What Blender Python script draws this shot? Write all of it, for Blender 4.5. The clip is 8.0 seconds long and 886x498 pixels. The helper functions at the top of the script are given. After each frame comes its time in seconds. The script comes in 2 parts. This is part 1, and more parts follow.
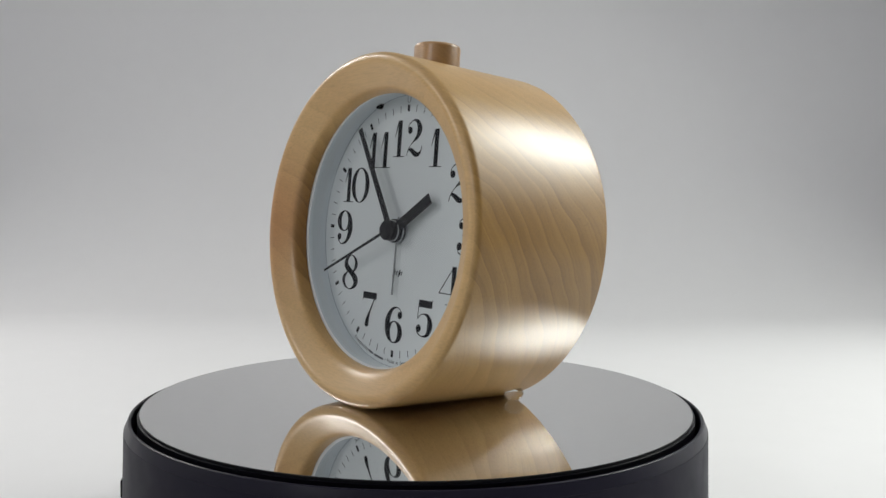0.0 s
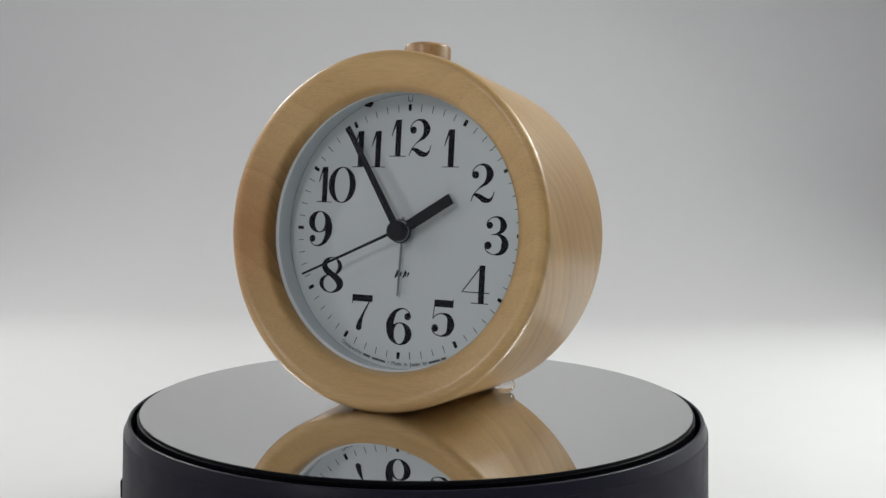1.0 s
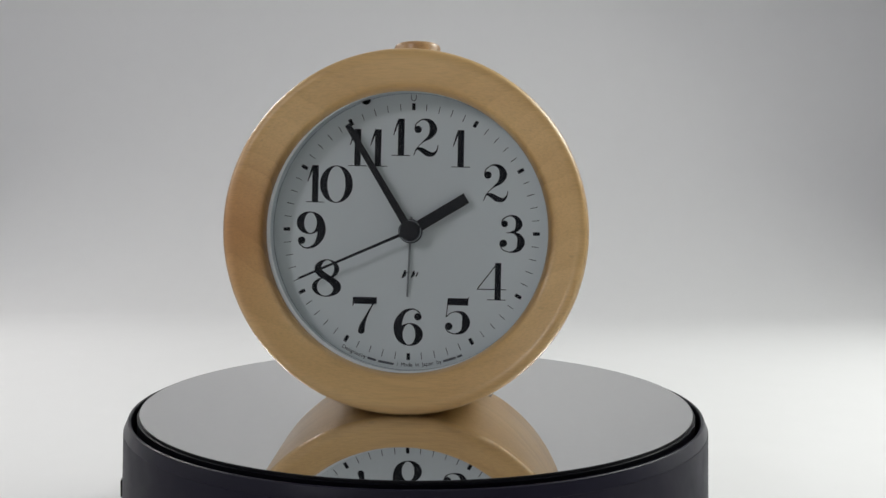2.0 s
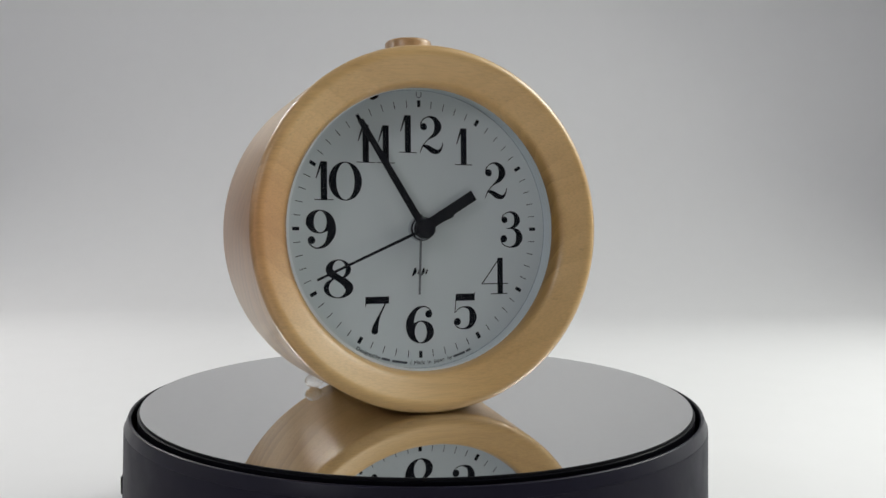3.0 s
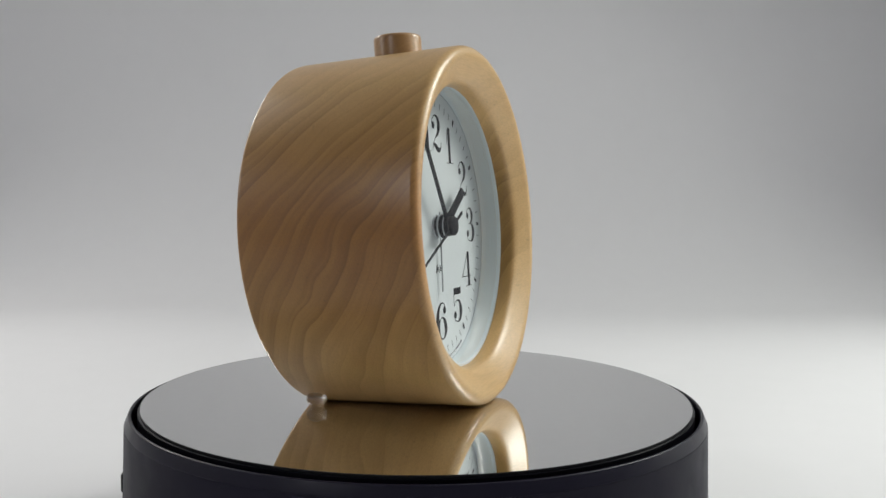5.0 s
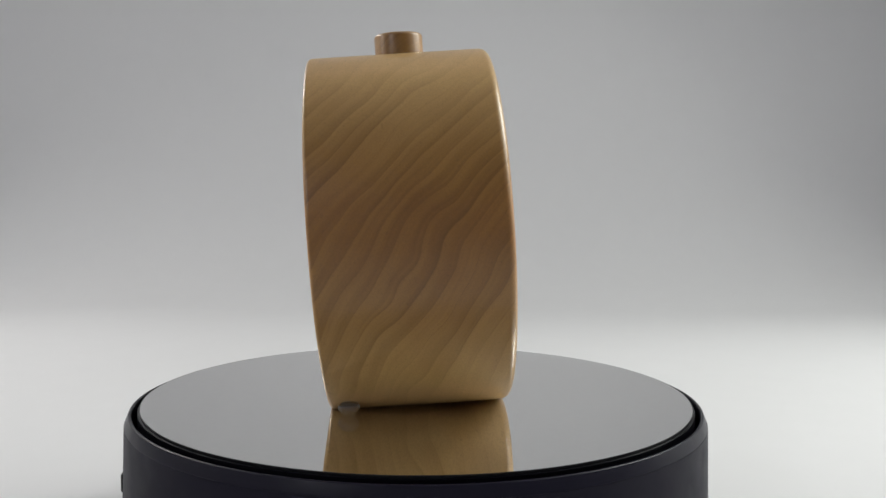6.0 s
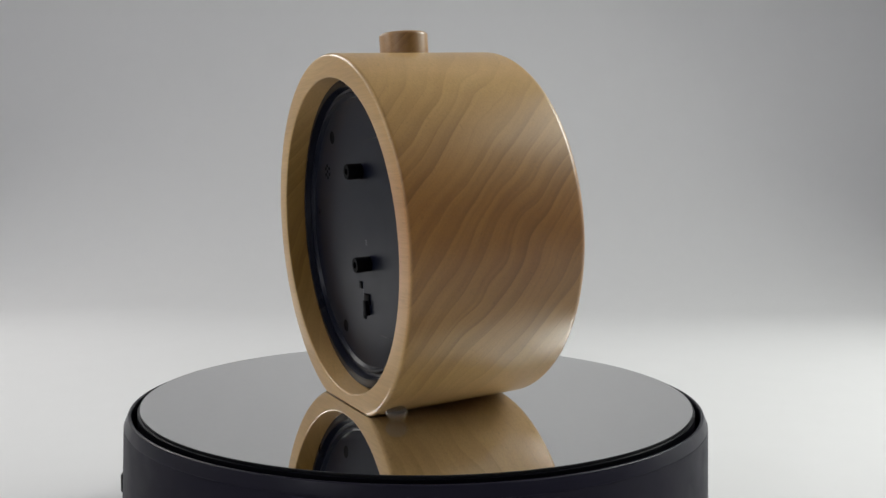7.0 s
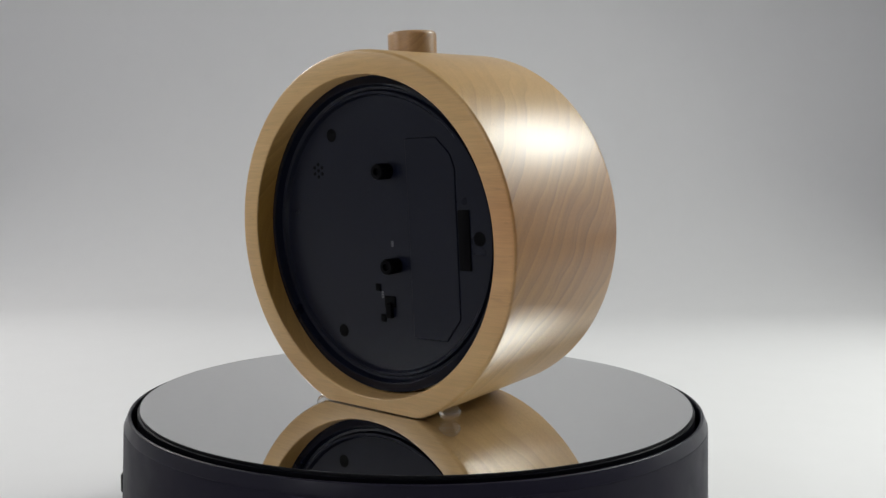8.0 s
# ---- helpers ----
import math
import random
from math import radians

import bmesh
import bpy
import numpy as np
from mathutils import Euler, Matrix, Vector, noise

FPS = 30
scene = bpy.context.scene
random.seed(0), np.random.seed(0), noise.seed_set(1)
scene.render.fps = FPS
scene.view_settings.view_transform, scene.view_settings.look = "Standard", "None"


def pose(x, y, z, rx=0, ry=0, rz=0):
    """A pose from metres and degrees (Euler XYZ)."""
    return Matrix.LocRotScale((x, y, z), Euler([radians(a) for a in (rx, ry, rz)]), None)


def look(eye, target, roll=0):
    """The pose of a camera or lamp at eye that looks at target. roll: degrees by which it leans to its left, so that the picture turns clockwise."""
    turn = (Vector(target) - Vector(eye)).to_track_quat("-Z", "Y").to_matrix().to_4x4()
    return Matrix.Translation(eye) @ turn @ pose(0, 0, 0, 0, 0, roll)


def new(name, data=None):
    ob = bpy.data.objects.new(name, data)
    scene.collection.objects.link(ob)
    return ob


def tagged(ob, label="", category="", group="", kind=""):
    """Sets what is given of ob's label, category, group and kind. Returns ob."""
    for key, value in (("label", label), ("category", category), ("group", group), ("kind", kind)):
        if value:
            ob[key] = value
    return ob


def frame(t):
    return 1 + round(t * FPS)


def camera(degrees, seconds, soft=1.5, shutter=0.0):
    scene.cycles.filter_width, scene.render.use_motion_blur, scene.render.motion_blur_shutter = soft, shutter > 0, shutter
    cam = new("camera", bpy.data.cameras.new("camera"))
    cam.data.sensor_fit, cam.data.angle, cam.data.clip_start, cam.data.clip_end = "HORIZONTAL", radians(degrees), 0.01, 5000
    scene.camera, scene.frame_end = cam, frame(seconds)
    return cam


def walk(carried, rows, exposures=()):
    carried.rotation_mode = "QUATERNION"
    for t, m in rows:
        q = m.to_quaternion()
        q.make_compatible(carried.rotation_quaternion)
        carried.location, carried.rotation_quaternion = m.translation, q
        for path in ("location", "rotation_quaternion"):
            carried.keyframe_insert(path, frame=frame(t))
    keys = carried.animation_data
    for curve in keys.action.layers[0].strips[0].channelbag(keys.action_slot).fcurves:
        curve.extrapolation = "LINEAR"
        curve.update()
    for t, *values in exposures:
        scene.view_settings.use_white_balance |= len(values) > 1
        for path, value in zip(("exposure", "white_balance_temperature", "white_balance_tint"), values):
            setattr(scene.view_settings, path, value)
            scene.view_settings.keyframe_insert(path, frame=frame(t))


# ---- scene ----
cam = camera(51.63, 8.0, soft=1.5)


def view(pitch):
    return pose(0, -0.258, 0.0584, 0, 0, -1.344) @ pose(0, 0, 0, 90 + pitch) @ pose(0, 0, 0, 0, 0, 0.498)


walk(cam, [
    (0.0, view(-3.524)), (1.7, view(-3.524)), (2.3, view(-3.60)), (3.0, view(-3.722)), (3.5, view(-3.806)),
    (4.0, view(-3.832)), (4.5, view(-3.852)), (5.8, view(-3.858)), (8.0, view(-3.858))],
    exposures=[(0.0, -0.22), (3.5, -0.22), (4.5, -0.36), (7.4, -0.38), (8.0, -0.33)])

# ---- light ----
world = bpy.data.worlds.new("studio_air")
scene.world = world
world.use_nodes = True
world.node_tree.nodes["Background"].inputs[0].default_value = (0.8, 0.9, 1.0, 1)
world.node_tree.nodes["Background"].inputs[1].default_value = 0.05


def softbox_or_fill_light(x, y, z, size, power, colour, aim=(0, 0, 0)):
    lamp = bpy.data.lights.new("softbox_or_fill_light", "AREA")
    lamp.shape, lamp.size, lamp.energy, lamp.color = "SQUARE", size, power, colour
    ob = new("softbox_or_fill_light", lamp)
    ob.matrix_world = look((x, y, z), aim)
    lamp.spread = radians(145)
    return ob


def window_light(x, y, z, width, height, power, colour):
    """Daylight of a narrow window behind the camera."""
    lamp = bpy.data.lights.new("window_light", "AREA")
    lamp.shape, lamp.size, lamp.size_y, lamp.energy, lamp.color = "RECTANGLE", width, height, power, colour
    ob = new("window_light", lamp)
    ob.matrix_world = look((x, y, z), (0, 0, 0.05))
    return ob


softbox_or_fill_light(-0.50, 0.41, 0.44, 0.21, 1.35, (1.0, 0.985, 0.955), (-0.25, 0.02, -0.06))
# the right softbox: a hot middle within its wider cloth
softbox_or_fill_light(0.55, 0.21, 0.46, 0.22, 1.80, (0.97, 1.0, 0.945), (0.08, -0.02, 0.00))
softbox_or_fill_light(0.556, 0.05, 0.466, 0.50, 1.40, (0.97, 1.0, 0.945), (0.10, -0.02, 0.00))
# added low fill on the right, standing in for a bright side wall
softbox_or_fill_light(0.75, 0.235, 0.22, 0.46, 0.46, (0.97, 1.0, 0.965), (0, 0, 0.05))
window_light(-0.57, -0.78, 0.50, 0.11, 0.22, 1.35, (0.95, 0.955, 1.0))
# a round lamp: bulb and dimmer reflector
for size, power in ((0.034, 0.20), (0.072, 0.035)):
    bulb = softbox_or_fill_light(-0.60, -0.045, 0.265, size, power, (1.0, 0.99, 0.97), (0, 0, 0.03))
    bulb.name, bulb.data.shape = "round_lamp_light", "DISK"

# ---- geometry helpers ----
TH0, OMEGA = -51.3, 23.80


def part(name, bm, material, parent=None, label="", m=None, smooth=40):
    """Links a bmesh as one mesh object under a thing or a part."""
    bmesh.ops.recalc_face_normals(bm, faces=bm.faces)
    if m is not None:
        bm.transform(m)
    me = bpy.data.meshes.new(name)
    bm.to_mesh(me)
    bm.free()
    if smooth:
        me.shade_smooth()
        me.set_sharp_from_angle(angle=radians(smooth))
    me.materials.append(material)
    ob = new(name, me)
    if parent is not None:
        ob.parent = parent
    if label:
        tagged(ob, label)
    return ob


def lathe(profile, steps=160, closed=True):
    """Turns a profile of (radius, offset to the front) about the y axis."""
    bm = bmesh.new()
    rings = []
    for r, off in profile:
        if r < 1e-6:
            rings.append([bm.verts.new((0, -off, 0))])
        else:
            rings.append([bm.verts.new((r * math.sin(2 * math.pi * i / steps), -off, r * math.cos(2 * math.pi * i / steps)))
                          for i in range(steps)])
    pairs = list(zip(rings, rings[1:])) + ([(rings[-1], rings[0])] if closed else [])
    for a, b in pairs:
        for i in range(steps):
            j = (i + 1) % steps
            if len(a) == 1 and len(b) == 1:
                continue
            if len(a) == 1:
                bm.faces.new((a[0], b[i], b[j]))
            elif len(b) == 1:
                bm.faces.new((a[i], a[j], b[0]))
            else:
                bm.faces.new((a[i], a[j], b[j], b[i]))
    return bm


def arc(r0, o0, radius, a0, a1, n=6):
    """Points of a rounded profile edge about (r0, o0), angles in degrees from +r towards +off."""
    return [(r0 + radius * math.cos(radians(a0 + (a1 - a0) * i / n)), o0 + radius * math.sin(radians(a0 + (a1 - a0) * i / n)))
            for i in range(n + 1)]


def slab(outline, off0, off1):
    """A plate from an outline of (x, z), between two offsets to the front."""
    bm = bmesh.new()
    a = [bm.verts.new((x, -off0, z)) for x, z in outline]
    b = [bm.verts.new((x, -off1, z)) for x, z in outline]
    bm.faces.new(a)
    bm.faces.new(b[::-1])
    n = len(a)
    for i in range(n):
        bm.faces.new((a[i], b[i], b[(i + 1) % n], a[(i + 1) % n]))
    return bm


def add(bm, other, m=None):
    """Joins another bmesh into bm."""
    if m is not None:
        other.transform(m)
    me = bpy.data.meshes.new("tmp")
    other.to_mesh(me)
    other.free()
    bm.from_mesh(me)
    bpy.data.meshes.remove(me)
    return bm


def box(x0, x1, z0, z1, off0, off1, bevel=0.0):
    bm = slab([(x0, z0), (x1, z0), (x1, z1), (x0, z1)], off0, off1)
    if bevel:
        bmesh.ops.bevel(bm, geom=bm.edges[:], offset=bevel, segments=2, affect="EDGES", profile=0.5)
    return bm


# ---- materials ----
def shader(name):
    m = bpy.data.materials.new(name)
    m.use_nodes = True
    nt = m.node_tree
    return m, nt, nt.nodes["Principled BSDF"]


def maths(nt, op, a, b=None):
    n = nt.nodes.new("ShaderNodeMath")
    n.operation = op
    for i, v in enumerate((a, b)):
        if v is None:
            continue
        if isinstance(v, (int, float)):
            n.inputs[i].default_value = v
        else:
            nt.links.new(v, n.inputs[i])
    return n.outputs[0]


def scaled(nt, vector, scale):
    n = nt.nodes.new("ShaderNodeMapping")
    nt.links.new(vector, n.inputs["Vector"])
    n.inputs["Scale"].default_value = scale
    return n.outputs[0]


def noise_of(nt, vector, scale=1.0, detail=4.0, rough=0.55):
    n = nt.nodes.new("ShaderNodeTexNoise")
    nt.links.new(vector, n.inputs["Vector"])
    n.inputs["Scale"].default_value, n.inputs["Detail"].default_value, n.inputs["Roughness"].default_value = scale, detail, rough
    return n.outputs["Fac"]


def ramp(nt, value, stops):
    n = nt.nodes.new("ShaderNodeValToRGB")
    nt.links.new(value, n.inputs[0])
    while len(n.color_ramp.elements) < len(stops):
        n.color_ramp.elements.new(0.5)
    for e, (at, colour) in zip(n.color_ramp.elements, stops):
        e.position = at
        e.color = (*colour, 1) if len(colour) == 3 else (colour[0], colour[0], colour[0], 1)
    return n.outputs[0]


def mix(nt, how, factor, a, b):
    n = nt.nodes.new("ShaderNodeMix")
    n.data_type, n.blend_type = "RGBA", how
    for socket, v in ((n.inputs[0], factor), (n.inputs[6], a), (n.inputs[7], b)):
        if isinstance(v, (int, float)):
            socket.default_value = v
        elif isinstance(v, tuple):
            socket.default_value = (*v, 1)
        else:
            nt.links.new(v, socket)
    return n.outputs[2]


def bump(nt, bsdf, height, strength, distance):
    n = nt.nodes.new("ShaderNodeBump")
    n.inputs["Strength"].default_value, n.inputs["Distance"].default_value = strength, distance
    nt.links.new(height, n.inputs["Height"])
    nt.links.new(n.outputs[0], bsdf.inputs["Normal"])


def wood(name, light, mid, dark, ring=0.0052):
    """Lacquered beech: growth rings in tilted sheets that hold the x axis, fine flecks along x."""
    m, nt, bsdf = shader(name)
    co = nt.nodes.new("ShaderNodeTexCoord").outputs["Object"]
    sep = nt.nodes.new("ShaderNodeSeparateXYZ")
    nt.links.new(co, sep.inputs[0])
    x, y, z = sep.outputs
    zz = maths(nt, "SUBTRACT", z, 0.02)
    s = maths(nt, "ADD", y, maths(nt, "MULTIPLY", z, 0.50))
    s = maths(nt, "ADD", s, maths(nt, "MULTIPLY", maths(nt, "MULTIPLY", zz, zz), 4.0))
    drift = noise_of(nt, scaled(nt, co, (7, 26, 26)), 1.0, 2)
    s = maths(nt, "ADD", s, maths(nt, "MULTIPLY", drift, 0.020))
    wobble = noise_of(nt, scaled(nt, co, (24, 170, 170)), 1.0, 2)
    s = maths(nt, "ADD", s, maths(nt, "MULTIPLY", wobble, 0.0004))
    saw = maths(nt, "FRACT", maths(nt, "DIVIDE", s, ring))
    band = ramp(nt, saw, [(0.0, (0.80,)), (0.12, (0.62,)), (0.52, (0.36,)), (0.88, (0.0,)), (0.95, (0.10,)), (1.0, (0.80,))])
    which = maths(nt, "FLOOR", maths(nt, "DIVIDE", s, ring))
    white = nt.nodes.new("ShaderNodeTexWhiteNoise")
    white.noise_dimensions = "1D"
    nt.links.new(which, white.inputs["W"])
    face = nt.nodes.new("ShaderNodeSeparateXYZ")
    nt.links.new(nt.nodes["Texture Coordinate"].outputs["Normal"], face.inputs[0])
    end = ramp(nt, maths(nt, "ABSOLUTE", face.outputs[0]), [(0.52, (0.0,)), (0.98, (1.0,))])
    streak = nt.nodes.new("ShaderNodeCombineXYZ")
    nt.links.new(maths(nt, "MULTIPLY", s, 520.0), streak.inputs[0])
    nt.links.new(maths(nt, "MULTIPLY", z, 22.0), streak.inputs[1])
    nt.links.new(maths(nt, "MULTIPLY", x, 22.0), streak.inputs[2])
    streaks = ramp(nt, noise_of(nt, streak.outputs[0], 1.0, 4, 0.62), [(0.36, (0.0,)), (0.70, (1.0,))])
    amount = maths(nt, "MULTIPLY", band, maths(nt, "ADD", maths(nt, "MULTIPLY", white.outputs["Value"], 0.76), 0.12))
    amount = maths(nt, "ADD", amount, maths(nt, "MULTIPLY", streaks, 0.36))
    amount = maths(nt, "MULTIPLY", amount, maths(nt, "ADD", maths(nt, "MULTIPLY", end, 0.76), 0.24))
    cloud = noise_of(nt, scaled(nt, co, (14, 40, 40)), 1.0, 3)
    base = mix(nt, "MIX", ramp(nt, cloud, [(0.35, (0.0,)), (0.68, (1.0,))]), light, mid)
    col = mix(nt, "MIX", amount, base, dark)
    # end grain, where the surface cuts across the fibres, is darker and redder
    col = mix(nt, "MULTIPLY", end, col, (0.50, 0.425, 0.20))
    # darker and redder at mid-height in one flank of the block
    flank = ramp(nt, maths(nt, "MULTIPLY", x, -1.0), [(0.030, (0.0,)), (0.046, (1.0,))])
    waist = maths(nt, "ABSOLUTE", maths(nt, "SUBTRACT", maths(nt, "ADD", z, maths(nt, "MULTIPLY", drift, 0.02)), 0.058))
    flank_tint = maths(nt, "MULTIPLY", flank, ramp(nt, waist, [(0.004, (1.0,)), (0.036, (0.0,))]))
    col = mix(nt, "MULTIPLY", flank_tint, col, (0.90, 0.745, 0.70))
    fine = noise_of(nt, scaled(nt, co, (130, 2600, 2600)), 1.0, 3, 0.6)
    col = mix(nt, "MULTIPLY", 0.35, col, ramp(nt, fine, [(0.3, (0.62,)), (0.6, (1.0,))]))
    fleck = noise_of(nt, scaled(nt, co, (260, 900, 900)), 1.0, 1)
    col = mix(nt, "MULTIPLY", 0.25, col, ramp(nt, fleck, [(0.24, (0.55,)), (0.31, (1.0,))]))
    nt.links.new(col, bsdf.inputs["Base Color"])
    nt.links.new(ramp(nt, fine, [(0.3, (0.42,)), (0.7, (0.35,))]), bsdf.inputs["Roughness"])
    bsdf.inputs["Specular IOR Level"].default_value = 0.5
    bsdf.inputs["Coat Weight"].default_value = 0.45
    bsdf.inputs["Coat Roughness"].default_value = 0.29
    bump(nt, bsdf, fine, 0.10, 0.0002)
    return m


def plain(name, colour, roughness, metallic=0.0, spread=0.12, grain=900.0, relief=0.05, specular=0.5):
    """A painted, moulded or printed surface with slight unevenness at two scales."""
    m, nt, bsdf = shader(name)
    co = nt.nodes.new("ShaderNodeTexCoord").outputs["Object"]
    n1 = noise_of(nt, co, grain, 3)
    n2 = noise_of(nt, co, grain * 0.05, 3)
    lo = tuple(c * (1 - spread) for c in colour)
    col = mix(nt, "MIX", maths(nt, "MULTIPLY", maths(nt, "ADD", n1, n2), 0.5), lo, tuple(min(1, c * (1 + spread)) for c in colour))
    nt.links.new(col, bsdf.inputs["Base Color"])
    nt.links.new(maths(nt, "ADD", maths(nt, "MULTIPLY", n2, roughness * 0.5), roughness * 0.75), bsdf.inputs["Roughness"])
    bsdf.inputs["Metallic"].default_value = metallic
    bsdf.inputs["Specular IOR Level"].default_value = specular
    if relief:
        bump(nt, bsdf, n1, relief, 0.0002)
    return m


M_WOOD = wood("beech_wood", (0.73, 0.478, 0.205), (0.63, 0.388, 0.152), (0.34, 0.19, 0.05))
M_BUTTON = wood("beech_button", (0.60, 0.375, 0.18), (0.53, 0.315, 0.14), (0.30, 0.15, 0.06), ring=0.0021)
M_PAPER = plain("dial_paper", (0.76, 0.79, 0.80), 0.5, spread=0.02, relief=0.02)
M_SURROUND = plain("white_plastic", (0.84, 0.89, 0.92), 0.35, spread=0.02, relief=0.02)
M_INK = plain("black_ink", (0.006, 0.006, 0.010), 0.5, spread=0.2, relief=0, specular=0.12)
M_GREYINK = plain("grey_ink", (0.10, 0.105, 0.12), 0.5, spread=0.1, relief=0)
M_EDGE_LINE = plain("dial_joint_shade", (0.34, 0.38, 0.43), 0.5, spread=0.1, relief=0)
M_HAND = plain("hand_black", (0.007, 0.007, 0.011), 0.42, relief=0.03, specular=0.2)
M_ALARM = plain("alarm_hand_grey", (0.20, 0.21, 0.22), 0.35, relief=0.0)
M_COLLAR = plain("brushed_collar", (0.55, 0.57, 0.60), 0.3, metallic=0.7, relief=0.02)
M_BLACK = plain("back_plastic", (0.005, 0.0065, 0.015), 0.30, spread=0.25, relief=0.02, specular=0.20)
M_DARKER = plain("black_recess", (0.0012, 0.0012, 0.002), 0.5, spread=0.2, relief=0, specular=0.05)
M_MARK = plain("moulded_mark", (0.12, 0.125, 0.14), 0.5, spread=0.1, relief=0)
M_BASE = plain("turntable_plastic", (0.009, 0.008, 0.018), 0.50, spread=0.12, grain=2500, relief=0.10, specular=0.14)
M_RIM = plain("turntable_rim", (0.011, 0.010, 0.020), 0.34, spread=0.1, grain=2500, relief=0.04, specular=0.18)
M_EDGE = plain("turntable_gloss", (0.003, 0.003, 0.005), 0.30, spread=0.1, relief=0.0, specular=0.2)
M_BACKDROP = plain("backdrop_paper", (0.802, 0.797, 0.808), 0.85, spread=0.025, grain=60, relief=0.03, specular=0.2)
M_TENT = plain("tent_cloth", (0.72, 0.72, 0.74), 0.9, spread=0.03, grain=200, relief=0.05, specular=0.1)
M_SCRATCH = plain("wood_dent", (0.07, 0.035, 0.014), 0.6, relief=0)


def mirror_material():
    m, nt, bsdf = shader("mirror_glass")
    co = nt.nodes.new("ShaderNodeTexCoord").outputs["Object"]
    bsdf.inputs["Metallic"].default_value = 1.0
    dust = noise_of(nt, co, 420, 4)
    nt.links.new(mix(nt, "MIX", dust, (0.78, 0.78, 0.775), (0.82, 0.82, 0.815)), bsdf.inputs["Base Color"])
    nt.links.new(ramp(nt, dust, [(0.4, (0.0,)), (0.8, (0.03,))]), bsdf.inputs["Roughness"])
    return m


def pane_material():
    """A thin clear pane: gloss by Fresnel over a clear sheet."""
    m = bpy.data.materials.new("clear_pane")
    m.use_nodes = True
    nt = m.node_tree
    nt.nodes.remove(nt.nodes["Principled BSDF"])
    mixer, fres = nt.nodes.new("ShaderNodeMixShader"), nt.nodes.new("ShaderNodeFresnel")
    clear, gloss = nt.nodes.new("ShaderNodeBsdfTransparent"), nt.nodes.new("ShaderNodeBsdfGlossy")
    clear.inputs[0].default_value = (0.97, 0.985, 0.98, 1)
    gloss.inputs["Roughness"].default_value = 0.006
    fres.inputs["IOR"].default_value = 1.38
    for a, b in ((fres.outputs[0], mixer.inputs[0]), (clear.outputs[0], mixer.inputs[1]), (gloss.outputs[0], mixer.inputs[2]),
                 (mixer.outputs[0], nt.nodes["Material Output"].inputs[0])):
        nt.links.new(a, b)
    return m


def rubber_material():
    m, nt, bsdf = shader("clear_rubber")
    bsdf.inputs["Base Color"].default_value = (1.0, 0.985, 0.95, 1)
    bsdf.inputs["Transmission Weight"].default_value = 0.94
    bsdf.inputs["Roughness"].default_value = 0.06
    bsdf.inputs["IOR"].default_value = 1.33
    return m


M_MIRROR, M_PANE, M_RUBBER = mirror_material(), pane_material(), rubber_material()

# ---- the studio: a paper sweep inside a cloth tent ----
FLOOR_Z, BACK_Y, SWEEP = -0.046, 0.69, 0.19


def backdrop():
    bm = bmesh.new()
    prof = [(-1.1, FLOOR_Z), (BACK_Y - SWEEP, FLOOR_Z)]
    prof += [(BACK_Y - SWEEP + SWEEP * math.sin(radians(a)), FLOOR_Z + SWEEP - SWEEP * math.cos(radians(a))) for a in range(5, 91, 5)]
    prof += [(BACK_Y, 1.1), (BACK_Y + 0.004, 1.1), (BACK_Y + 0.004, FLOOR_Z - 0.004), (-1.1, FLOOR_Z - 0.004)]
    west = [bm.verts.new((-0.9, y, z)) for y, z in prof]
    east = [bm.verts.new((0.9, y, z)) for y, z in prof]
    n = len(prof)
    for i in range(n):
        j = (i + 1) % n
        bm.faces.new((west[i], east[i], east[j], west[j]))
    bm.faces.new(west)
    bm.faces.new(east[::-1])
    return tagged(part("backdrop", bm, M_BACKDROP), "white seamless paper sweep behind the turntable", "backdrop", kind="structure")


def tent_wall(name, x0, x1, y0, y1, z0, z1):
    bm = bmesh.new()
    bmesh.ops.create_cube(bm, size=1)
    bm.transform(Matrix.LocRotScale(((x0 + x1) / 2, (y0 + y1) / 2, (z0 + z1) / 2), None, (x1 - x0, y1 - y0, z1 - z0)))
    return tagged(part(name, bm, M_TENT, smooth=0), "plain pale grey cloth of the photo tent", "tent wall", kind="structure")


backdrop()
tent_wall("wall_west", -0.93, -0.91, -1.1, 0.80, -0.06, 1.1)
tent_wall("wall_east", 0.91, 0.93, -1.1, 0.80, -0.06, 1.1)
tent_wall("wall_south", -0.93, 0.93, -1.13, -1.11, -0.06, 1.1)
tent_wall("wall_north", -0.93, 0.93, 0.78, 0.80, -0.06, 1.1)
tagged(tent_wall("ceiling", -0.93, 0.93, -1.13, 0.82, 1.11, 1.13), "plain pale grey cloth top of the photo tent", "ceiling")

# ---- the turntable ----
Z_AXIS = pose(0, 0, 0, -90)  # turns the lathe's front towards +z


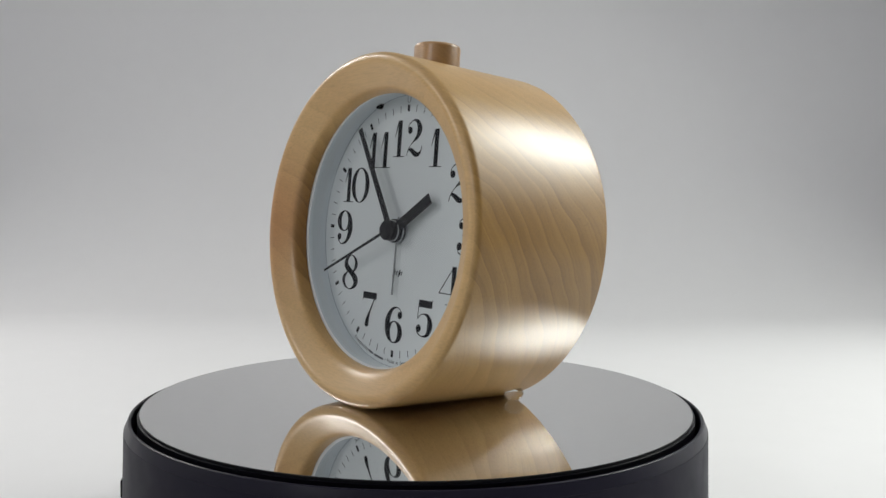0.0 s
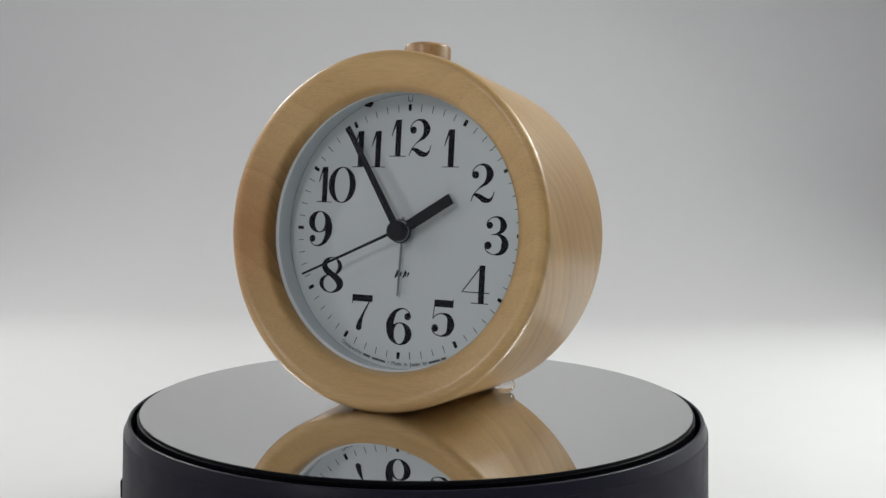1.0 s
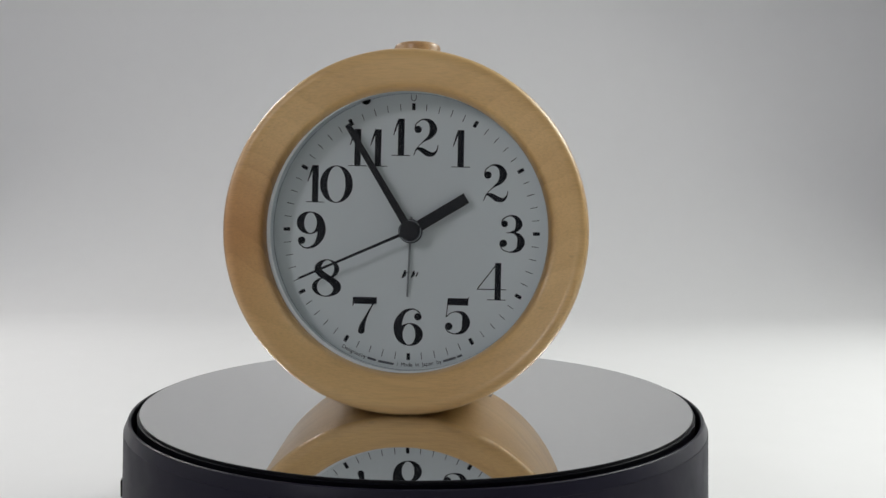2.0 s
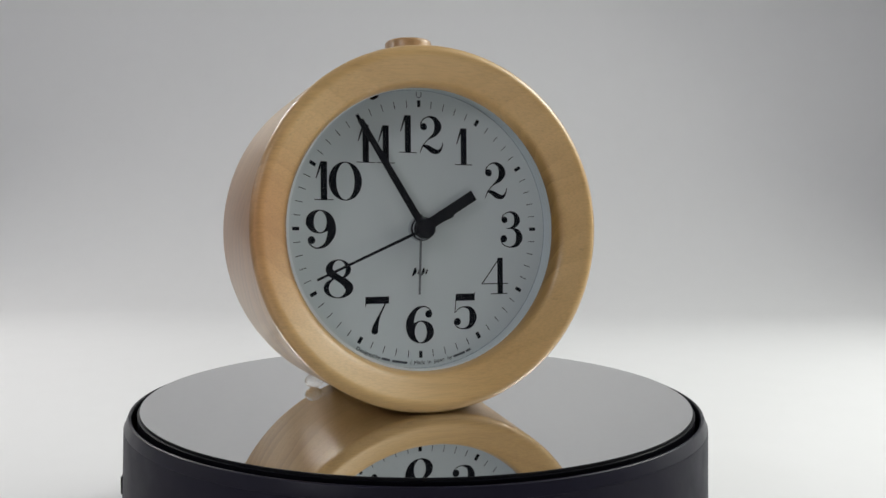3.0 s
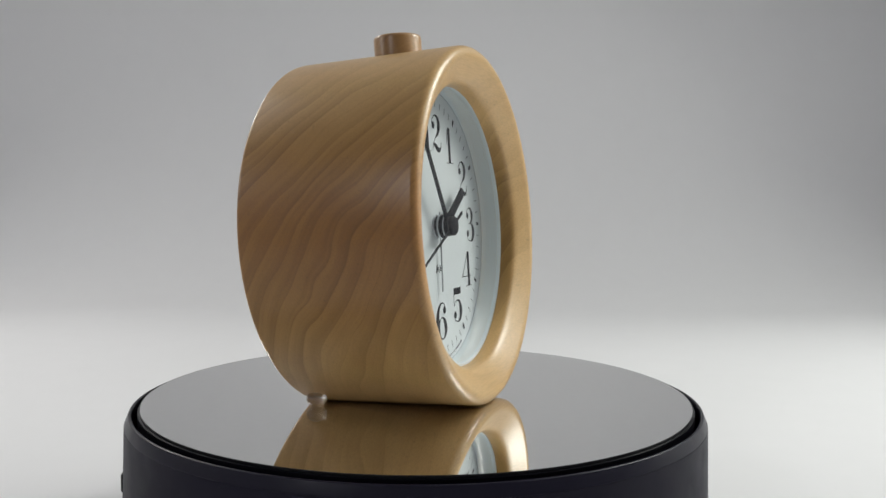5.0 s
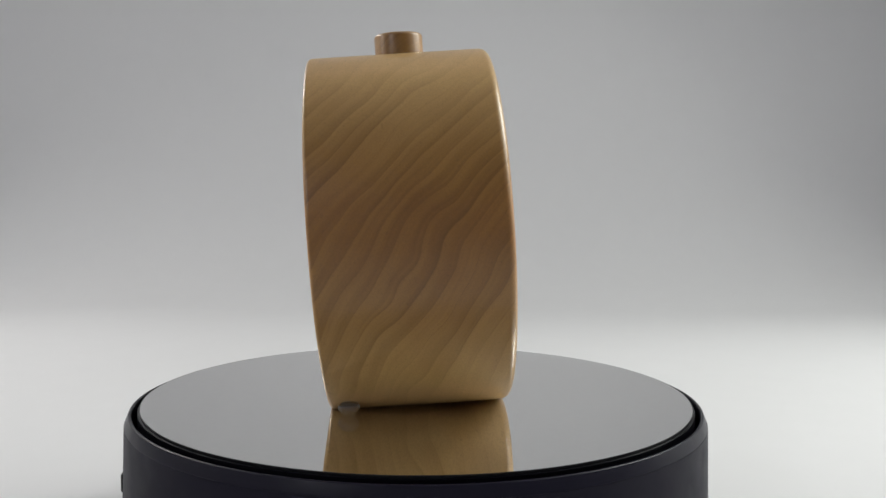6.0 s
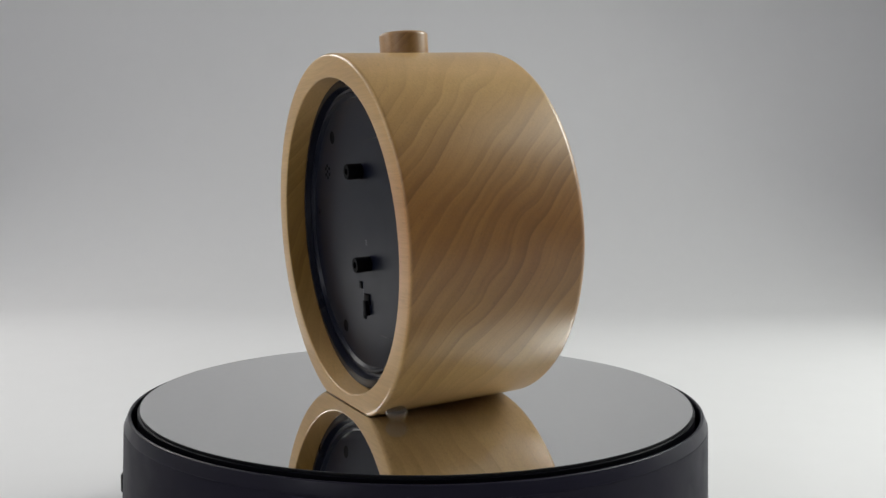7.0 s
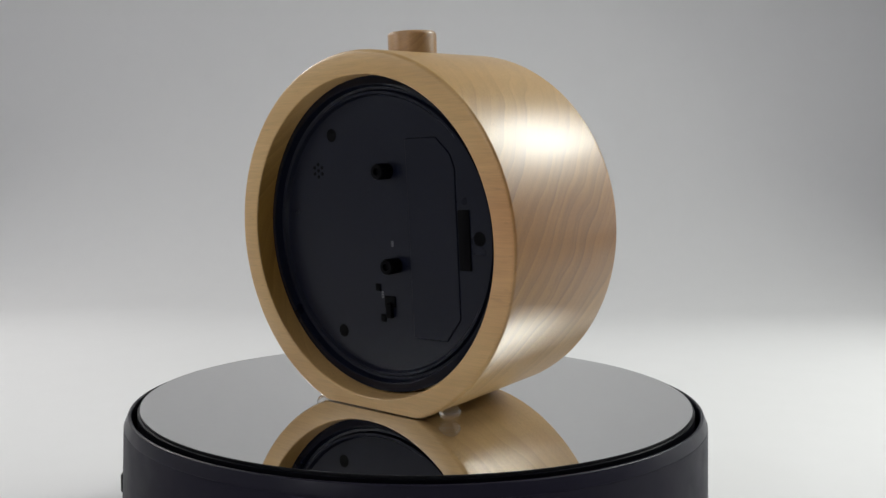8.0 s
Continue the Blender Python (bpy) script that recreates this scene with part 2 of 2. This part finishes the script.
def turntable():
    thing = tagged(new("turntable"), "round black motorised display turntable with a mirrored plate", "turntable")
    thing.location = (-0.0006, 0, FLOOR_Z)
    up = -FLOOR_Z
    body = [(0.0, 0.0), (0.0790, 0.0), (0.0803, 0.002), (0.0805, 0.006), (0.0795, up - 0.0040), (0.0780, up - 0.0042), (0.0770, up - 0.012), (0.0, up - 0.012)]
    part("body", lathe(body, 200, closed=False), M_BASE, thing, "matt black plastic body", Z_AXIS, smooth=24)
    rim = [(0.0772, up - 0.0110), (0.0774, up - 0.0018)] + arc(0.0780, up - 0.0016, 0.0005, 170, 38, 6)
    rim += [(0.0793, up - 0.0036), (0.0794, up - 0.0040), (0.0781, up - 0.0041)]
    part("rim", lathe(rim, 200), M_RIM, thing, "bevelled satin black rim", Z_AXIS, smooth=24)
    plate = part("plate", lathe([(0.0, -0.006), (0.0755, -0.006), (0.0761, -0.0050), (0.0761, -0.0008), (0.0757, -0.0007),
                                 (0.0757, -0.00004), (0.07553, -0.00004), (0.07553, -0.0003), (0.0, -0.0003)], 200, closed=False),
                 M_EDGE, thing, "glossy black rotating plate", Z_AXIS, smooth=24)
    part("mirror", lathe([(0.0, -0.0002), (0.0755, -0.0002), (0.0755, 0.0)] + [(0.0, 0.0)], 200, closed=False),
         M_MIRROR, plate, "round mirror glass of the plate", Z_AXIS, smooth=0)
    plate.location = (0, 0, up)
    sw = box(-0.0014, 0.0014, -0.0026, 0.0026, -0.0010, 0.0014, 0.0005)
    part("switch", sw, M_EDGE, thing, "small black slide switch", pose(-0.0797, -0.010, up - 0.0229, 0, 0, -83) )
    return thing, plate


# ---- the clock ----
# all parts are given in the space of the thing, whose axis of turning is z; the clock leans back by 4 degrees
M_DIAL = pose(-0.0026, -0.0055, 0.0475) @ pose(0, 0, 0, -4.145) @ pose(0, 0, 0, 0, 0.573, 0)
M_CASE = pose(-0.0026, -0.0055, 0.0475) @ pose(0, 0, 0, -4.145) @ pose(0, 0, 0, 0, 0, 0.10) @ pose(-0.00070, 0, -0.00030)


def stroke(points, n=8):
    """A pen stroke through (x, y, width): a smooth ribbon outline, as a list of (x, y)."""
    p = [np.array(q, float) for q in points]
    p = [2 * p[0] - p[1]] + p + [2 * p[-1] - p[-2]]
    line = []
    for a, b, c, d in zip(p, p[1:], p[2:], p[3:]):
        for i in range(n):
            t = i / n
            line.append(0.5 * (2 * b + (c - a) * t + (2 * a - 5 * b + 4 * c - d) * t * t + (3 * b - a - 3 * c + d) * t ** 3))
    line.append(p[-2])
    left, right = [], []
    for i, q in enumerate(line):
        d = line[min(i + 1, len(line) - 1)][:2] - line[max(i - 1, 0)][:2]
        d = d / max(1e-9, math.hypot(*d))
        w = q[2] / 2
        left.append((q[0] - d[1] * w, q[1] + d[0] * w))
        right.append((q[0] + d[1] * w, q[1] - d[0] * w))
    return left, right


def flat(bm, left, right, z):
    a = [bm.verts.new((x, -z, y)) for x, y in left]
    b = [bm.verts.new((x, -z, y)) for x, y in right]
    for i in range(len(a) - 1):
        bm.faces.new((a[i], a[i + 1], b[i + 1], b[i]))


def ellipse(cx, cy, rx, ry, n=40, a0=0.0, a1=360.0):
    return [(cx + rx * math.sin(radians(a0 + (a1 - a0) * i / n)), cy + ry * math.cos(radians(a0 + (a1 - a0) * i / n))) for i in range(n + 1)]


class Glyph:
    """A numeral of unit height, cut from thin foil: each piece lies a hair above the last."""

    def __init__(self):
        self.bm, self.level = bmesh.new(), 0.0

    def up(self):
        self.level += 0.0006
        return self.level

    def pen(self, *points):
        flat(self.bm, *stroke(points), self.up())

    def ring(self, cx, cy, rx, ry, ix, iy, dx=0.0):
        flat(self.bm, ellipse(cx, cy, rx, ry), ellipse(cx + dx, cy, ix, iy), self.up())

    def ball(self, cx, cy, r):
        z = self.up()
        c = self.bm.verts.new((cx, -z, cy))
        e = [self.bm.verts.new((x, -z, y)) for x, y in ellipse(cx, cy, r, r, 24)[:-1]]
        for i in range(24):
            self.bm.faces.new((c, e[i], e[(i + 1) % 24]))

    def bar(self, x0, y0, x1, y1):
        flat(self.bm, [(x0, y0), (x1, y0)], [(x0, y1), (x1, y1)], self.up())


def digit(d):
    """One numeral in a high-contrast engraved style; returns its bmesh, centred, one unit high."""
    g = Glyph()
    if d == 0:
        g.ring(0, 0.5, 0.445, 0.505, 0.245, 0.48)
    if d == 1:
        g.bar(-0.085, 0.01, 0.085, 1.0)
        g.bar(-0.25, 0.0, 0.25, 0.022)
        g.pen((-0.075, 0.99, 0.03), (-0.12, 0.82, 0.05), (-0.205, 0.56, 0.02))
    if d == 2:
        g.ball(-0.225, 0.715, 0.098)
        g.pen((-0.315, 0.72, 0.03), (-0.275, 0.87, 0.03), (-0.10, 0.985, 0.035), (0.09, 0.93, 0.12), (0.185, 0.735, 0.205), (0.10, 0.53, 0.12),
              (-0.08, 0.39, 0.035), (-0.25, 0.21, 0.022), (-0.33, 0.02, 0.022))
        g.pen((-0.325, 0.03, 0.02), (-0.25, 0.19, 0.045), (-0.12, 0.17, 0.12), (0.04, 0.075, 0.15), (0.19, 0.06, 0.10), (0.285, 0.16, 0.04), (0.32, 0.30, 0.018))
    if d == 3:
        g.ball(-0.21, 0.765, 0.09)
        g.pen((-0.295, 0.77, 0.03), (-0.24, 0.90, 0.03), (-0.06, 0.985, 0.035), (0.11, 0.92, 0.11), (0.175, 0.755, 0.185), (0.10, 0.60, 0.10), (-0.07, 0.53, 0.025), (-0.16, 0.53, 0.022))
        g.pen((-0.12, 0.53, 0.022), (0.04, 0.525, 0.05), (0.19, 0.43, 0.14), (0.235, 0.26, 0.205), (0.15, 0.08, 0.12), (-0.05, 0.012, 0.03), (-0.25, 0.08, 0.03), (-0.33, 0.23, 0.03))
        g.ball(-0.235, 0.245, 0.10)
    if d == 4:
        g.bar(0.045, 0.01, 0.21, 1.0)
        g.bar(-0.15, 0.0, 0.34, 0.022)
        g.bar(-0.43, 0.275, 0.36, 0.30)
        g.pen((0.10, 0.985, 0.03), (-0.16, 0.635, 0.03), (-0.425, 0.285, 0.03))
    if d == 5:
        g.bar(-0.265, 0.775, 0.275, 0.965)
        g.pen((0.262, 0.80, 0.02), (0.268, 0.92, 0.02), (0.285, 1.0, 0.02))
        g.pen((-0.262, 0.96, 0.028), (-0.285, 0.70, 0.026), (-0.31, 0.455, 0.024))
        g.pen((-0.305, 0.46, 0.02), (-0.19, 0.565, 0.025), (-0.03, 0.605, 0.035), (0.15, 0.54, 0.12), (0.225, 0.32, 0.215), (0.14, 0.09, 0.12), (-0.06, 0.012, 0.03), (-0.25, 0.07, 0.03), (-0.335, 0.20, 0.03))
        g.ball(-0.235, 0.21, 0.10)
    if d in (6, 9):
        g.pen((0.33, 0.78, 0.03), (0.27, 0.91, 0.03), (0.10, 0.985, 0.035), (-0.12, 0.90, 0.10), (-0.265, 0.66, 0.20), (-0.285, 0.42, 0.225), (-0.22, 0.18, 0.16), (-0.06, 0.02, 0.04))
        g.ball(0.245, 0.78, 0.10)
        g.ring(0.045, 0.305, 0.345, 0.305, 0.17, 0.275, -0.03)
    if d == 7:
        g.bar(-0.32, 0.80, 0.325, 0.985)
        g.pen((-0.30, 0.985, 0.03), (-0.305, 0.85, 0.035), (-0.315, 0.73, 0.018))
        g.pen((0.31, 0.975, 0.035), (0.16, 0.68, 0.04), (0.03, 0.42, 0.075), (-0.045, 0.22, 0.145), (-0.07, 0.09, 0.175), (-0.075, 0.07, 0.175))
        g.ball(-0.075, 0.085, 0.088)
    if d == 8:
        g.ring(0.0, 0.745, 0.335, 0.258, 0.175, 0.232, 0.02)
        g.ring(0.0, 0.262, 0.395, 0.265, 0.225, 0.238, -0.03)
        g.pen((-0.24, 0.74, 0.17), (-0.17, 0.625, 0.19), (0.0, 0.52, 0.17), (0.18, 0.40, 0.20), (0.28, 0.26, 0.20))
    bm = g.bm
    bm.transform(pose(0, 0, -0.5))
    if d == 9:
        bm.transform(pose(0, 0, 0, 0, 180, 0))
    return bm


def numeral(digits, x, z, gap, height=0.0103):
    bm = bmesh.new()
    for i, d in enumerate(digits):
        add(bm, digit(d), pose((i - (len(digits) - 1) / 2) * gap if isinstance(gap, float) else gap[i], 0, 0))
    bm.transform(Matrix.Translation((x, -0.00006, z)) @ Matrix.Diagonal((height, height * 0.02, height, 1)))
    return bm


def word(text, size):
    """A word in the built-in font as a flat bmesh, baseline at the origin, facing the front."""
    data = bpy.data.curves.new("word", "FONT")
    data.body, data.size, data.align_x = text, size, "CENTER"
    ob = bpy.data.objects.new("word", data)
    scene.collection.objects.link(ob)
    bpy.context.view_layer.update()
    me = bpy.data.meshes.new_from_object(ob.evaluated_get(bpy.context.evaluated_depsgraph_get()))
    bm = bmesh.new()
    bm.from_mesh(me)
    bpy.data.objects.remove(ob)
    bpy.data.curves.remove(data)
    bpy.data.meshes.remove(me)
    bm.transform(pose(0, 0, 0, 90))
    return bm


def radial(angle, r, off=0.0):
    """Dial space: clockwise from twelve, with local z pointing outwards."""
    return pose(0, 0, 0, 0, angle, 0) @ pose(0, -off, r)


def clock_dial(clock):
    dial = part("dial", lathe([(0.0, -0.001), (0.0386, -0.001), (0.0386, 0.0), (0.0, 0.0)], 120, closed=False), M_PAPER, clock,
                "white printed dial under a clear pane", M_DIAL)
    spots = [((1,), 13.28, 23.07, 0.0), ((2,), 23.2, 13.75, 0.0), ((3,), 27.9, -0.1, 0.0), ((4,), 22.9, -13.3, 0.0), ((5,), 13.4, -22.9, 0.0),
             ((6,), -0.1, -26.35, 0.0), ((7,), -12.4, -23.35, 0.0), ((8,), -23.1, -13.35, 0.0), ((9,), -27.8, -0.15, 0.0),
             ((1, 0), -23.0, 12.7, (-0.375, 0.195)), ((1, 1), -12.5, 22.95, (-0.27, 0.28)), ((1, 2), 0.6, 26.0, (-0.375, 0.30))]
    for digits, x, z, gap in spots:
        part("numeral", numeral(digits, x / 1000, z / 1000, gap), M_INK, dial, "", M_DIAL, smooth=0)
    for i in range(60):
        if i % 5 == 0:
            part("hour_mark", box(-0.00047, 0.00047, -0.00093, 0.00093, 0.00004, 0.00010), M_INK, dial, "", M_DIAL @ radial(6 * i, 0.0345), smooth=0)
        else:
            part("minute_mark", box(-0.00009, 0.00009, -0.00098, 0.00098, 0.00004, 0.00008), M_INK, dial, "", M_DIAL @ radial(6 * i, 0.0344), smooth=0)
    # the maker's line along the lower edge: plain words, with bars for names
    line = [("Designed", 205.5), ("by", 199.6), (0.0024, 195.9), (0.0044, 189.6), ("/", 184.5), ("Made", 180.6), ("in", 176.1),
            ("Japan", 171.5), ("by", 166.6), (0.0036, 162.0), (0.0015, 157.4)]
    for text, angle in line:
        m = M_DIAL @ radial(angle, 0.0372, 0.00008) @ pose(0, 0, 0, 0, 180, 0)
        if isinstance(text, str):
            part("lettering", word(text, 0.00150), M_INK, dial, "", m, smooth=0)
        else:
            part("lettering", box(-text / 2, text / 2, 0.00012, 0.00072, 0, 0.00004), M_GREYINK, dial, "", m, smooth=0)
    # the signature becomes slanted bars
    for x, w, h in ((-2.0, 0.6, 2.2), (-1.35, 0.35, 1.2), (-0.5, 0.4, 1.2), (0.5, 0.45, 2.0), (1.1, 0.3, 1.1), (1.8, 0.4, 1.2)):
        bm = slab([((x - w / 2) / 1000, -h / 2000), ((x + w / 2) / 1000, -h / 2000), ((x + w / 2 + h * 0.35) / 1000, h / 2000), ((x - w / 2 + h * 0.35) / 1000, h / 2000)], 0.00004, 0.00008)
        part("signature_bar", bm, M_INK, dial, "", M_DIAL @ pose(-0.0001, 0, -0.0118), smooth=0)
    # shade of the gap at the dial edge, put in as a grey ring
    part("dial_edge", lathe([(0.03815, 0.00003), (0.03832, 0.00012), (0.03850, 0.00003)], 140), M_EDGE_LINE, dial, "thin grey ring for the shaded joint round the dial", M_DIAL)
    bm = slab(ellipse(0, 0, 0.00125, 0.0011, 18, 90, 270), 0.00004, 0.0012)
    part("retaining_clip", bm, M_DARKER, dial, "small black clip at the dial edge", M_DIAL @ radial(339.9, 0.0383))
    bm = bmesh.new()
    flat(bm, *stroke([(-0.0007, 0.0009, 0.00022), (-0.0006, -0.0003, 0.00022), (0.0, -0.0008, 0.00022), (0.0006, -0.0003, 0.00022), (0.0007, 0.0009, 0.00022)]), 0.00006)
    part("dial_notch", bm, M_GREYINK, dial, "", M_DIAL @ radial(0, 0.0369), smooth=0)
    return dial


def hand_shape(length, tail, width, tip, off, thick):
    return slab([(-width / 2, -tail), (width / 2, -tail), (tip / 2, length), (-tip / 2, length)], off, off + thick)


def disc(r, off0, off1, bevel=0.0002, steps=40):
    return lathe([(0.0, off0), (r, off0), (r, off1 - bevel), (r - bevel, off1), (0.0, off1)], steps, closed=False)


def clock_works(clock):
    hub = part("collar", disc(0.0034, 0.0, 0.0004), M_COLLAR, clock, "polished metal collar stack", M_DIAL)
    part("collar_ring", disc(0.0028, 0.0004, 0.0009, 0.0001), M_HAND, hub, "dark ring of the collar", M_DIAL)
    part("collar_ring", disc(0.0033, 0.0013, 0.0018), M_COLLAR, hub, "", M_DIAL)
    part("alarm_hand", add(hand_shape(0.018, 0.004, 0.00062, 0.00055, 0.0010, 0.0002), disc(0.0029, 0.0009, 0.0013, 0.0001)), M_ALARM, clock, "slim grey alarm hand",
         M_DIAL @ pose(0, 0, 0, 0, 181.8, 0))
    part("hour_hand", add(hand_shape(0.0178, 0.0, 0.0030, 0.0030, 0.0024, 0.0003), disc(0.0033, 0.0018, 0.0028)), M_HAND, clock, "broad black hour hand",
         M_DIAL @ pose(0, 0, 0, 0, 58.3, 0))
    part("collar_ring", disc(0.0030, 0.0028, 0.0031, 0.0001), M_COLLAR, hub, "", M_DIAL)
    part("minute_hand", add(hand_shape(0.0338, 0.0, 0.0021, 0.0016, 0.0035, 0.0003), disc(0.0028, 0.0031, 0.0042)), M_HAND, clock, "long black minute hand",
         M_DIAL @ pose(0, 0, 0, 0, 328.3, 0))
    part("collar_ring", disc(0.0021, 0.0042, 0.0045, 0.0001), M_COLLAR, hub, "", M_DIAL)
    part("second_hand", add(hand_shape(0.0329, 0.0088, 0.0009, 0.0006, 0.0048, 0.0002), disc(0.0027, 0.0045, 0.0057, 0.0004)), M_HAND, clock, "thin black second hand",
         M_DIAL @ pose(0, 0, 0, 0, 245.8, 0))


def wooden_alarm_clock():
    clock = tagged(new("alarm_clock"), "round beech wood alarm clock with a white dial and black numerals", "clock")
    # case: outer wall, rounded front lip, sloping front ring, bore, step and rear mouth
    prof = arc(0.0469, -0.0319, 0.0010, -90, 0, 5) + arc(0.0459, 0.0124, 0.0022, 0, 98, 9)
    prof += [(0.0449, 0.01435), (0.0443, 0.0140), (0.0424, 0.01285), (0.0405, 0.0117), (0.0395, 0.01105), (0.0389, 0.0105), (0.0385, 0.0098), (0.0382, 0.0088)]
    prof += [(0.0379, 0.0076), (0.0379, 0.0068), (0.0392, 0.0066), (0.0392, -0.0232), (0.0417, -0.0234)]
    prof += arc(0.0422, -0.0324, 0.0005, 180, 270, 4)
    bm = lathe(prof, 220)
    bmesh.ops.recalc_face_normals(bm, faces=bm.faces)
    bm.transform(M_CASE)
    cut = bmesh.ops.bisect_plane(bm, geom=bm.verts[:] + bm.edges[:] + bm.faces[:], plane_co=(0, 0, 0.0003), plane_no=(0, 0, -1), clear_outer=True)
    open_edges = [e for e in bm.edges if e.is_boundary]
    bmesh.ops.contextual_create(bm, geom=open_edges)
    part("case", bm, M_WOOD, clock, "turned beech case with a satin lacquer", smooth=28)
    # snooze button on top
    bm = lathe([(0.0, -0.004), (0.0066, -0.004)] + arc(0.0056, 0.0042, 0.0010, 0, 90, 5) + [(0.0, 0.0053)], 64, closed=False)
    part("snooze_button", bm, M_BUTTON, clock, "darker wooden snooze button", pose(-0.00200, 0.00660, 0.09500) @ pose(0, 0, 0, -4.1) @ Z_AXIS)
    part("dial_surround", lathe([(0.0377, 0.0066), (0.0383, -0.0004), (0.0389, -0.0004), (0.0389, 0.0066)], 140), M_SURROUND, clock,
         "white plastic wall round the dial", M_DIAL)
    clock_dial(clock)
    clock_works(clock)
    pane = part("pane", lathe([(0.0, 0.0060), (0.0378, 0.0060)], 90, closed=False), M_PANE, clock, "clear pane over the dial", M_DIAL)
    pane.visible_shadow = False
    clock_back(clock)
    for x in (-0.0263, 0.0185):
        bm = lathe([(0.0, 0.0), (0.0013, 0.0), (0.0022, 0.0006), (0.0027, 0.0015), (0.0027, 0.0022), (0.0022, 0.0031), (0.0012, 0.0037), (0.0, 0.0039)], 32, closed=False)
        part("bumper", bm, M_RUBBER, clock, "clear rubber bumper", pose(x, 0.0190, 0.0002) @ Z_AXIS, smooth=80)
    # a short dent and a speck beside it, on the case near the rear
    for points in ([(-0.0014, -0.0020, 0.00003), (-0.0005, -0.0006, 0.00036), (0.0004, 0.0008, 0.00024), (0.0012, 0.0018, 0.00003)],
                   [(0.0020, 0.0028, 0.00003), (0.0024, 0.0031, 0.00030), (0.0028, 0.0034, 0.00003)]):
        bm = bmesh.new()
        flat(bm, *stroke(points, 4), 0.0)
        for v in bm.verts:
            along, across = v.co.x, v.co.z
            a = radians(-38.0) - across / 0.0478
            v.co = (0.04783 * math.sin(a), 0.0278 - along, 0.04783 * math.cos(a))
        part("dent", bm, M_SCRATCH, clock, "small dark dent in the wood", M_CASE, smooth=0)
    return clock


def clock_back(clock):
    off = -0.0252
    prof = [(0.0, off), (0.0362, off), (0.0368, off - 0.0010), (0.0374, off - 0.0010), (0.0379, off - 0.0002), (0.0386, off - 0.0004),
            (0.0391, off - 0.0023), (0.0398, off - 0.0023), (0.0403, off - 0.0019), (0.0416, off - 0.0019), (0.0416, off + 0.0015), (0.0, off + 0.0015)]
    back = part("back_plate", lathe(prof, 140, closed=False), M_BLACK, clock, "black plastic back plate with a ridged edge", M_DIAL)
    at = lambda x, z, turn=0: M_DIAL @ pose(x / 1000, -off, z / 1000) @ pose(0, 0, 0, 0, turn, 180)
    for x, z in ((16.3, 26.7), (15.7, -27.1), (-33.0, 0.0)):
        part("screw_hole", lathe([(0.0015, 0.0), (0.0018, 0.0001), (0.0015, 0.0001), (0.0012, 0.00005), (0.0, 0.00005)], 20, closed=False), M_DARKER, back, "", at(x, z))
    for x, z in ((-3.6, 16.8), (-5.2, -7.8)):
        part("setting_knob", lathe([(0.0, 0.0), (0.0021, 0.0), (0.0021, 0.0038), (0.0019, 0.0041), (0.0010, 0.0041), (0.0009, 0.0034), (0.0, 0.0034)], 24, closed=False), M_DARKER, back,
                    "black ribbed setting knob", at(x, z))
    part("alarm_switch", add(box(-0.0019, 0.0019, -0.0006, 0.0024, 0, 0.0004, 0.0002), box(-0.0010, 0.0010, -0.0034, 0.0006, 0, 0.0012, 0.0002)), M_DARKER, back,
         "black alarm slide switch", at(-2.5, -18.5))
    for i in range(7):
        a = radians(60 * i)
        r = 0.0 if i == 6 else 1.7
        part("speaker_hole", disc(0.0005, 0, 0.0001, 0.00003, 12), M_DARKER, back, "", at(22.3 + r * math.sin(a), 17.2 + r * math.cos(a)))
    for x, z, w, h in ((-4.2, -2.2, 0.8, 1.6), (0.2, -15.9, 0.8, 2.0)):
        for i in range(3):
            part("marking", box(-w / 2000, w / 2000, -h / 9000, h / 9000, 0, 0.00006), M_MARK, back, "", at(x, z + (i - 1) * h / 3), smooth=0)
    for x, z in ((1.6, -14.0), (0.2, -22.2)):
        part("moulded_symbol", box(-0.0009, 0.0009, -0.0010, 0.0010, 0, 0.0003, 0.0001), M_DARKER, back, "", at(x, z))
    # battery cover with a chamfered outline and a finger tab
    outline = [(-0.0104, -0.0265), (-0.0104, 0.0250), (-0.0205, 0.0250), (-0.0248, 0.0208), (-0.0262, 0.0172), (-0.0262, -0.0205), (-0.0215, -0.0265)]
    cover = slab(outline, off - 0.0003, off + 0.0004)
    bmesh.ops.bevel(cover, geom=cover.edges[:], offset=0.0002, segments=1, affect="EDGES")
    part("battery_cover", cover, M_BLACK, back, "black battery cover", M_DIAL)
    part("cover_tab", box(-0.0018, 0.0018, -0.0075, 0.0075, 0, 0.0004, 0.0002), M_DARKER, back, "", at(-28.4, -0.5))


table, plate = turntable()
clock = wooden_alarm_clock()


# ---- what moves ----
def motions():
    steps = [0.5 * i for i in range(17)]
    walk(clock, [(t, pose(0, 0, 0, 0, 0, TH0 + OMEGA * t)) for t in steps])
    walk(plate, [(t, pose(0, 0, -FLOOR_Z, 0, 0, TH0 + OMEGA * t)) for t in steps])


motions()
